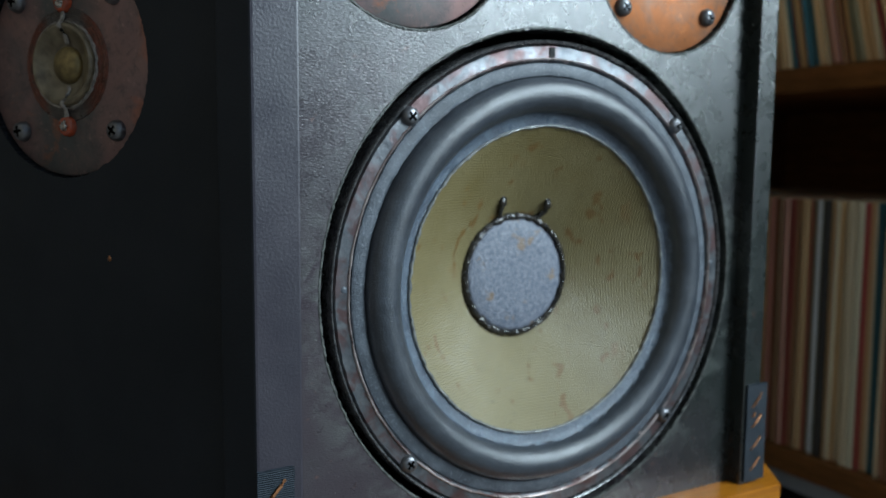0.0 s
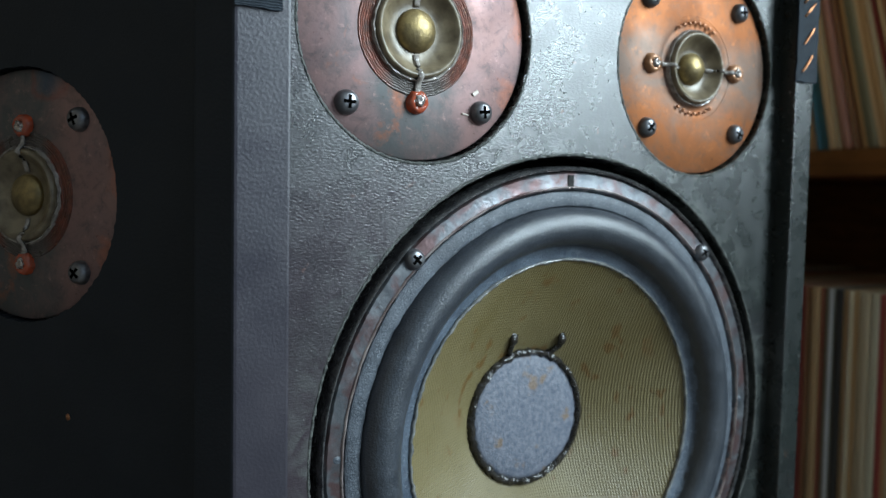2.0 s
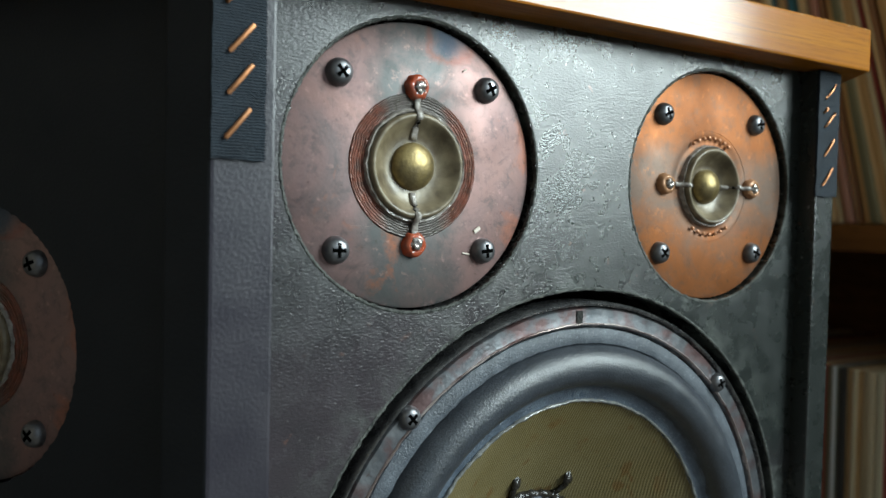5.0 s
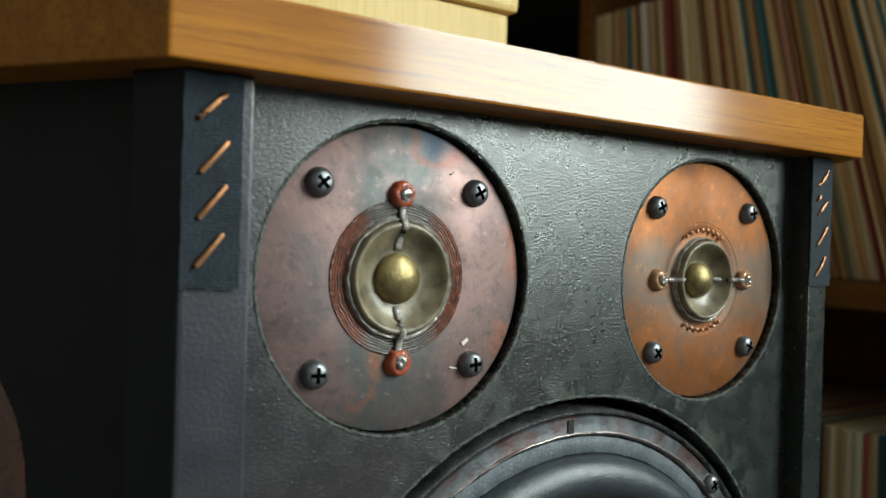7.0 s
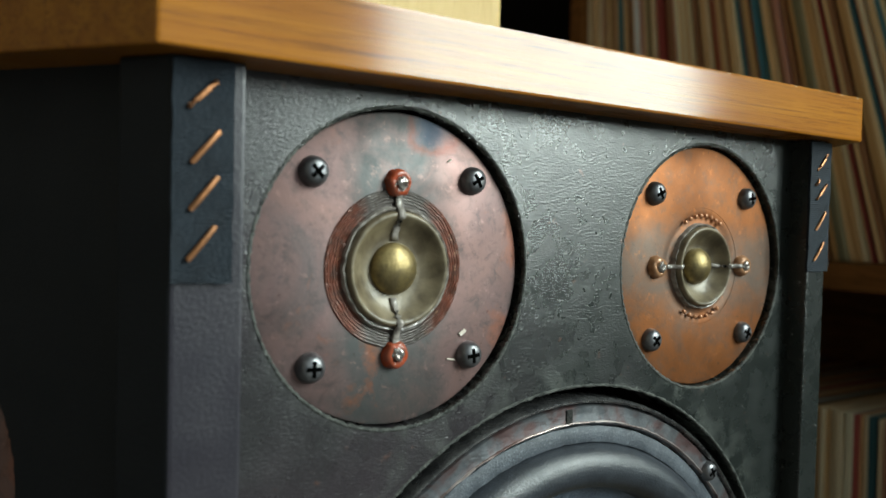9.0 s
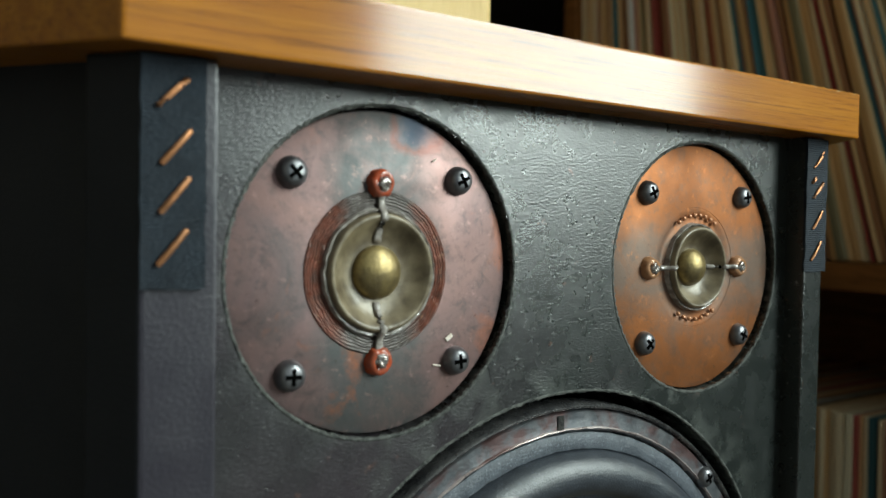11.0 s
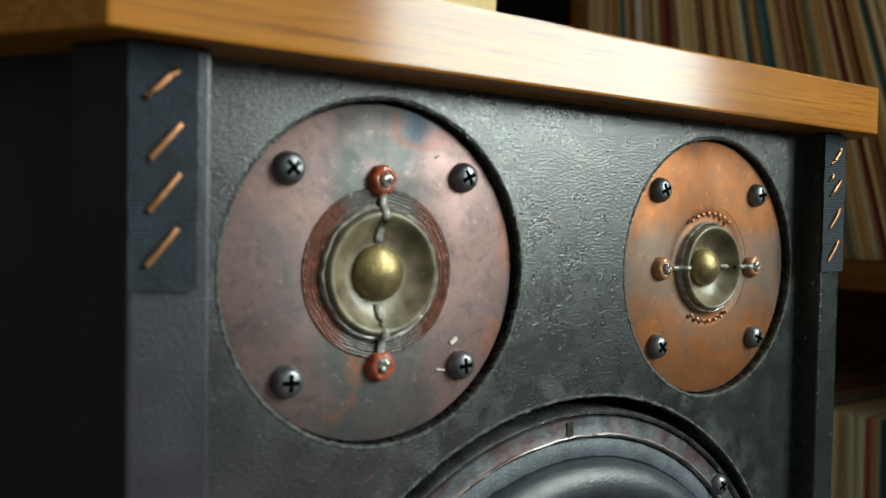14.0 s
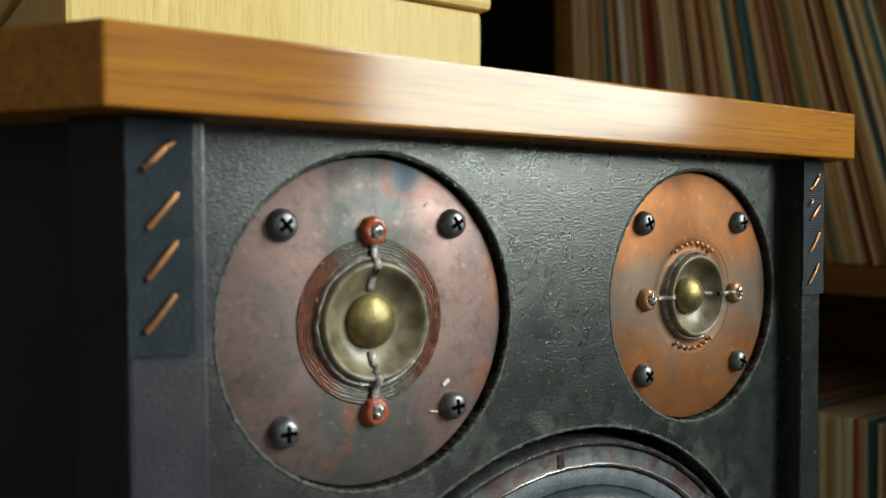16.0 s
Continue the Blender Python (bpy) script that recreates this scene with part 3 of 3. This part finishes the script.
GROOVE_ME, DIA_ME, DOME_ME = mesh_of("groove", groove_ring(), GROOVE, 60), mesh_of("diaphragm", diaphragm_ring(), DIAPHRAGM, 60), mesh_of("dome", dome_ball(), BRASS, 60)
TERM_ME = mesh_of("terminal", revolve([(0, 0.0006), (0.0016, 0.0004), (0.0028, -0.0004), (0.0037, -0.0003), (0.0045, 0.0007), (0.0049, 0.0022), (0.0050, 0.0032), (0, 0.0032)], 40, False, 0.0007), LACQUER, 60)
AMBER_ME = mesh_of("terminal", revolve([(0, 0.0006), (0.0016, 0.0004), (0.0028, -0.0004), (0.0037, -0.0003), (0.0045, 0.0007), (0.0049, 0.0022), (0.0050, 0.0032), (0, 0.0032)], 40, False, 0.0007), AMBER, 60)
BEAD_ME = mesh_of("solder_bead", blob(0.0023, 0.0013, 0.0025, 1.3, 0.6, 3), SOLDER, 180)
RIM_ME = mesh_of("clear_rim", revolve([(0.0199, 0.0026), (0.0203, 0.0010), (0.0210, 0.0008), (0.0217, 0.0026)], 96, True, 0.0005, 9.0), CLEAR_GLUE, 60)


def lead_strip(seed):
    bm = tube([(0, -0.0006, 0.0280), (0, 0.0010, 0.0262), (0, 0.0018, 0.0240), (0, 0.0012, 0.0216), (0, -0.0006, 0.0197), (0, -0.0013, 0.0187), (0, -0.0006, 0.0176), (0, 0.0008, 0.0163), (0, 0.0024, 0.0146), (0, 0.0036, 0.0120), (0, 0.0039, 0.0100)], 0.0006, 8)
    for v in bm.verts:
        v.co.x *= 2.5 + 0.8 * noise.noise(v.co * 330 + Vector((seed, 0, 0)))
    return bm


LEAD_ME = [mesh_of("glue_strip", lead_strip(s), CLEAR_GLUE, 180) for s in (1.0, 7.0)]


def dome_driver(m, turn, plate_me, label, marks=()):
    """A dome driver as a part of the loudspeaker; turn: 0 for terminals above and below, 90 for left and right."""
    plate = hang("dome_driver", plate_me, speaker, m, label)
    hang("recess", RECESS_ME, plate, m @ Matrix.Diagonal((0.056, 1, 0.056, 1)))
    small = plate_me is PLATE_ME_ORANGE
    k = m @ NARROW if small else m
    if small:
        hang("inner_ring", INNER_ME, plate, m)
    else:
        hang("groove", GROOVE_ME, plate, m, "rough corroded groove round the diaphragm")
    hang("clear_rim", RIM_ME, plate, k)
    hang("diaphragm", DIA_ME, plate, k, "khaki grey concave diaphragm")
    hang("dome", DOME_ME, plate, k, "tarnished brass dome")
    for n, a in enumerate((turn, turn + 180)):
        t = m @ pose(0, 0, 0, 0, a, 0)
        hang("terminal", AMBER_ME if small else TERM_ME, plate, t @ pose(0, 0, 0.0296), "amber flux-coated terminal" if small else "red-orange lacquered terminal")
        hang("solder_bead", BEAD_ME, plate, t @ pose(0.0002, 0.0000, 0.0293, 0, random.uniform(-30, 30), 0))
        hang("glue_strip", LEAD_ME[n], plate, t @ Matrix.Diagonal((0.7, 1.22, 0.93, 1)) if small else t)
    screws(plate, m, [(sx * 0.0318, 0.0030, sz * 0.0318) for sx in (-1, 1) for sz in (-1, 1)])
    for x, z, w, h, a in marks:
        part("paint_chip", box(-w, 0.0024, -h, w, 0.0029, h, 0.0002, 1), CHIP, plate, m=m @ pose(x, 0, z, 0, a, 0))
    return plate


dome_driver(pose(MID[0], 0, MID[1]), 0, PLATE_ME_BROWN, "aged purple-brown copper plate with scratches",
            [(0.0290, -0.0235, 0.0016, 0.0008, -35), (0.0240, -0.0330, 0.0018, 0.0003, 10), (0.0215, 0.0385, 0.0010, 0.0003, -30)])
dome_driver(pose(TWEETER[0], 0, TWEETER[1]), 90, PLATE_ME_ORANGE, "orange copper plate, shinier than its neighbour")
dome_driver(LEFT @ pose(LEFT_MID[0], 0.010, LEFT_MID[1]), 0, PLATE_ME_BROWN, "brown copper plate in shade on the side panel")
# pale blobs of flux round the diaphragm of the orange plate
for a in (-31, -22, -13, -4, 5, 14, 23, 32, 149, 159, 169, 179, 189, 199, 209):
    part("flux_bead", blob(0.0011, 0.0009, 0.0010, a, 0.3, 2), COPPER_BEAD, speaker, smooth=180, m=pose(TWEETER[0], 0, TWEETER[1]) @ pose(0, 0, 0, 0, a, 0) @ pose(0, 0.0020, 0.0230))

# the woofer
W = pose(WOOFER[0], 0, WOOFER[1])
basket = part("woofer", revolve([(0.1158, 0.0050), (0.1160, 0.0030), (0.1166, 0.0014), (0.1174, 0.0008), (0.1182, 0.0011), (0.1238, 0.0012), (0.1246, 0.0024), (0.1248, 0.012), (0.1158, 0.012)], 200, True, 0.0004), FRAME, speaker,
              "ten inch woofer with a dull rusted steel ring", 35, W)
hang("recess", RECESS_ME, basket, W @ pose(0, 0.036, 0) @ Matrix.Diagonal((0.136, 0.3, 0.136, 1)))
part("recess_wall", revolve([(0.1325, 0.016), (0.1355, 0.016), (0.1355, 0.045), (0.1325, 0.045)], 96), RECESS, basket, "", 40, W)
# the lip's broken highlight is coloured in as pale patches between rust
part("lip", revolve([(0.1158, 0.0046), (0.1160, 0.0034), (0.1170, 0.0008), (0.1175, 0.0003), (0.1180, 0.0006), (0.1182, 0.0050), (0.1158, 0.0050)], 220, True, 0.0004, 2.5), LIP, basket, "inner lip of the ring, its broken highlight coloured in", 60, W)
part("rim", revolve([(0.1249, 0.0040), (0.1252, 0.0014), (0.1257, 0.0004), (0.1263, 0.0002), (0.1269, 0.0008), (0.1274, 0.0030), (0.1276, 0.012), (0.1249, 0.012)], 200, True, 0.00015), RIM, basket, "thin worn bright-edged rim", 50, W)
part("gasket", revolve([(0.1085, 0.0026), (0.1090, 0.0018), (0.1100, 0.0016), (0.1148, 0.0018), (0.1156, 0.0024), (0.1157, 0.0050), (0.1085, 0.0050)], 200, True, 0.0004, 4.0), GASKET, basket, "speckled grey gasket ring", 40, W)
roll = [(0.1092, 0.0040), (0.1086, 0.0030)] + [(0.0993 + 0.0090 * math.cos(a), 0.0028 - 0.0088 * math.sin(a)) for a in [i * math.pi / 20 for i in range(1, 20)]] + [(0.0902, 0.0034), (0.0890, 0.0050), (0.0890, 0.0075), (0.1092, 0.0075)]
part("surround", revolve(roll, 200, True, 0.0001), RUBBER, basket, "black rubber half-roll surround", 40, W)
part("glue_ring", revolve([(0.0905, 0.0028), (0.0898, 0.0040), (0.0870, 0.0052), (0.0826, 0.0060), (0.0826, 0.0095), (0.0905, 0.0095)], 160, True, 0.0005, 8.0), GLUE_RING, basket, "blue-grey glued cone edge", 40, W)


def cone_y(r):
    k = (0.0830 - r) / (0.0830 - 0.033)
    return 0.0055 + 0.0315 * (k ** 0.93)


rs = [0.0835 - i * (0.0835 - 0.031) / 18 for i in range(19)]
part("cone", revolve([(r, cone_y(min(r, 0.083))) for r in rs] + [(r, cone_y(min(r, 0.083)) + 0.0012) for r in rs[::-1]], 160), CLOTH, basket, "olive-tan woven cone with rust spots", 60, W)
part("glue_seam", revolve([(0.0826, 0.0064), (0.0824, 0.0050), (0.0832, 0.0042), (0.0840, 0.0052), (0.0838, 0.0066)], 420, True, 0.0007, 6.0), SEAM, basket, "glossy glue seam at the cone edge", 180, W)
part("dust_cap", revolve([(0, 0.0335), (0.020, 0.0338), (0.0300, 0.0345), (0.0322, 0.0352), (0.0330, 0.0372), (0, 0.0372)], 96, False), FELT, basket, "flat grey felt dust cap", 60, W)
part("glue_bead", revolve([(0.0318, 0.0346), (0.0330, 0.0330), (0.0345, 0.0332), (0.0356, 0.0352), (0.0350, 0.0376), (0.0318, 0.0376)], 180, True, 0.0013, 2.0), BLACK_GLUE, basket, "shiny black glue round the dust cap", 60, W)
# two tinsel leads under black glue above the cap
for x, bend in ((-0.0115, 0.0016), (0.0125, -0.0055)):
    pts = []
    for k in range(7):
        r = 0.0345 + 0.0095 * k / 6
        px = x - bend * math.sin(k / 6 * 2.0)
        pz = math.sqrt(max(r * r - px * px, 1e-6))
        pts.append((px, cone_y(r) - 0.0008, pz))
    bm = tube(pts, 0.0016, 8)
    for v in bm.verts:
        v.co += Vector((noise.noise(v.co * 500), 0, noise.noise(v.co * 430))) * 0.0006
    part("lead", bm, BLACK_GLUE, basket, "black glued lead", 180, W)
    part("lead_end", blob(0.0026, 0.0016, 0.0033, x * 900, 0.3), BLACK_GLUE, basket, "", 180, W @ pose(pts[-1][0], pts[-1][1] - 0.0002, pts[-1][2]))
screws(basket, W, [(sx * 0.0854, 0.0018, sz * 0.0854) for sx in (-1, 1) for sz in (-1, 1)], 0.92)
STUD_ME = mesh_of("stud", revolve([(0, 0.0008), (0.0016, 0.0010), (0.0024, 0.0018), (0.0026, 0.0032), (0, 0.0032)], 24, False), GASKET, 60)
# no cut here: a near-black block gives the shade of a gap
part("notch", box(-0.0019, 0.0006, -0.0034, 0.0019, 0.0033, 0.0034, 0.0004, 1), RECESS, basket, "dark block in place of a shaded notch in the ring", m=W @ pose(-0.0028, 0, 0.1200))
for a in (2, 178, 270):
    hang("stud", STUD_ME, basket, W @ pose(0.1195 * math.cos(radians(a)), 0, 0.1195 * math.sin(radians(a))), "small rivet in the ring")


# strips of tape stapled to the rails
def tape_strip(x0, x1, z0, z1, seed):
    bm = bmesh.new()
    nx, nz = 5, 16
    rows = []
    for depth in (0.0, 1.0):
        grid = []
        for j in range(nz + 1):
            for i in range(nx + 1):
                u, v = i / nx, j / nz
                x = x0 + (x1 - x0) * u + 0.0006 * noise.noise((u * 2, v * 9, seed))
                z = z0 + (z1 - z0) * v + 0.0008 * noise.noise((u * 3, v * 2, seed + 4))
                y = RAIL_Y - (0.0015 + 0.0004 * noise.noise((u * 3, v * 7, seed + 8))) * (1 - depth) - 0.0001 * depth
                grid.append(bm.verts.new((x, y, z)))
        rows.append(grid)
    n = nx + 1
    for k, grid in enumerate(rows):
        for j in range(nz):
            for i in range(nx):
                q = (grid[j * n + i], grid[j * n + i + 1], grid[(j + 1) * n + i + 1], grid[(j + 1) * n + i])
                bm.faces.new(q if k == 0 else q[::-1])
    rim = [i for i in range(n)] + [j * n + nx for j in range(1, nz + 1)] + [nz * n + i for i in range(nx - 1, -1, -1)] + [j * n for j in range(nz - 1, 0, -1)]
    for a, b in zip(rim, rim[1:] + rim[:1]):
        bm.faces.new((rows[0][a], rows[1][a], rows[1][b], rows[0][b]))
    return bm


def staple(x, z, w, h, wire):
    y = RAIL_Y - 0.0020
    return tube([(x - w, y + 0.0018, z - h), (x - w, y, z - h), (x - w * 0.5, y - 0.0003, z - h * 0.5), (x + w * 0.5, y - 0.0003, z + h * 0.5), (x + w, y, z + h), (x + w, y + 0.0018, z + h)], wire, 6)


def taped(x0, x1, z0, z1, seed, extra=False):
    strip = part("tape", tape_strip(x0, x1, z0, z1, seed), TAPE, speaker, "black webbing tape held by slanted copper staples", 60)
    for k in range(4):
        z = z0 + (z1 - z0) * (0.17 + 0.225 * k) + random.uniform(-0.0008, 0.0008)
        part("staple", staple((x0 + x1) / 2 + random.uniform(-0.0006, 0.0006), z, 0.0037, 0.0041 + random.uniform(-0.0005, 0.0005), 0.0006 if extra else 0.00085), STAPLE, strip, "copper staple", 60)
    if extra:
        part("staple", staple((x0 + x1) / 2 - 0.0030, z0 + (z1 - z0) * 0.69, 0.0010, 0.0012, 0.0006), STAPLE, strip, "", 60)


taped(EDGE_L - 0.0004, EDGE_L + 0.0172, 0.3975, Z_TOP - 0.001, 1.0)
taped(IN_R - 0.0020, EDGE_R + 0.0004, 0.3970, Z_TOP - 0.001, 2.0, True)
taped(IN_R + 0.0020, EDGE_R + 0.0050, Z_LOW + 0.002, 0.1470, 3.0, True)
taped(EDGE_L - 0.0004, EDGE_L + 0.0165, Z_LOW + 0.002, 0.1480, 4.0)
# a bright nick on the side panel
part("paint_chip", blob(0.0012, 0.0004, 0.0016, 3, 0.4, 1), STAPLE, speaker, "bare copper-coloured nick", 180, LEFT @ pose(-0.0930, 0.0098, 0.2355))

# stand under the base board
whole("speaker_stand", prism(outline(-0.06, 0.225, 0.03, 0.20, 0.32), FLOOR, Z_LOW - 0.022, 0.002), CABINET, "low plain black stand under the loudspeaker", "stand")

# ---- pale boxes on the top board ----
pale = thing("wooden_box", (0.056, 0.31, LID), "pale yellow wooden box with a lid lying on the loudspeaker", "box")
part("body", box(-0.060, 0.165, LID, 0.172, 0.452, 0.557, 0.003), PALE, pale)
part("lid", box(-0.063, 0.162, 0.5582, 0.178, 0.455, 0.64, 0.004), PALE, pale)

# ---- record shelf ----
SX, SDEPTH, SY0, SY1 = 0.620, 0.36, 0.02, 0.565
shelf = thing("record_shelf", (SX + SDEPTH / 2, (SY0 + SY1) / 2, FLOOR), "dark brown wooden shelf packed with old records", "shelf")
for z0, z1 in ((-0.073, -0.046), (0.361, 0.388), (0.80, 0.827)):
    part("shelf_board", box(SX, SY0, z0, SX + SDEPTH, SY1, z1, 0.0015), SHELFWOOD, shelf, "dark brown wooden shelf board")
for y0 in (SY0 - 0.022, SY1):
    part("side_panel", box(SX, y0, FLOOR, SX + SDEPTH, y0 + 0.022, 0.95, 0.0015), SHELFWOOD, shelf)
part("back_panel", box(SX + SDEPTH, SY0 - 0.022, FLOOR, SX + SDEPTH + 0.008, SY1 + 0.022, 0.95), SHELFWOOD, shelf)
part("plinth", box(SX + 0.004, SY0, -0.092, SX + 0.03, SY1, -0.0735, 0.001), GREYPAINT, shelf, "grey painted strip under the lowest board")


def record_mesh(w, h, d, n):
    bm = box(0, -w / 2, 0, d, w / 2, h, min(0.0008, w * 0.3), 1)
    for v in bm.verts:
        v.co.y += 0.0006 * noise.noise((v.co.z * 4, v.co.x * 5, n))
    return bm


WIDTHS = (0.0032, 0.0042, 0.0055, 0.0075)
RECORDS = {}
for n, w in enumerate(WIDTHS):
    for k, material in enumerate(SLEEVES):
        RECORDS[n, k] = [mesh_of("record_sleeve", record_mesh(w, h, 0.315, n * 3.1 + k), material) for h in (0.2885, 0.332)]
COLOUR_WORDS = ("tan", "brown", "cream", "maroon red", "black", "teal blue", "white", "olive green", "faded rose")
rng = random.Random(11)
WEIGHTS = (36, 14, 19, 7, 4, 6, 4, 5, 7)


def fill(z, y0, y1, lean0, lean1, size, first=()):
    """Records side by side from the far end y1 to the near end y0; the lean in degrees changes along the row."""
    y = y1
    queue = list(first)
    while y > y0:
        n = rng.choices((0, 1, 2, 3), (5, 5, 3, 1))[0]
        k = rng.choices(range(9), WEIGHTS)[0]
        if queue and y < queue[0][0]:
            _, n, k = queue.pop(0)
        w = WIDTHS[n]
        t = (y1 - y) / (y1 - y0)
        lean = lean0 + (lean1 - lean0) * t + rng.uniform(-0.4, 0.4)
        step = w / math.cos(radians(lean)) + rng.uniform(0.0001, 0.0006)
        ob = new("record_sleeve", RECORDS[n, k][size])
        ob.matrix_basis = pose(SX + 0.006 + rng.uniform(0, 0.010), y - step / 2, z + 0.0005 + w / 2 * math.sin(radians(abs(lean))), -lean, 0, 0)
        tagged(ob, COLOUR_WORDS[k] + " cardboard record sleeve standing on the shelf", "record", "records on the shelf")
        y -= step


fill(0.388, SY0 + 0.01, SY1 - 0.012, 2.0, 19.0, 1)
fill(-0.046, SY0 + 0.005, SY1 - 0.004, 0.2, 1.0, 0, ((0.262, 3, 0), (0.253, 1, 3), (0.248, 2, 7), (0.240, 1, 6), (0.235, 3, 4), (0.226, 2, 0)))
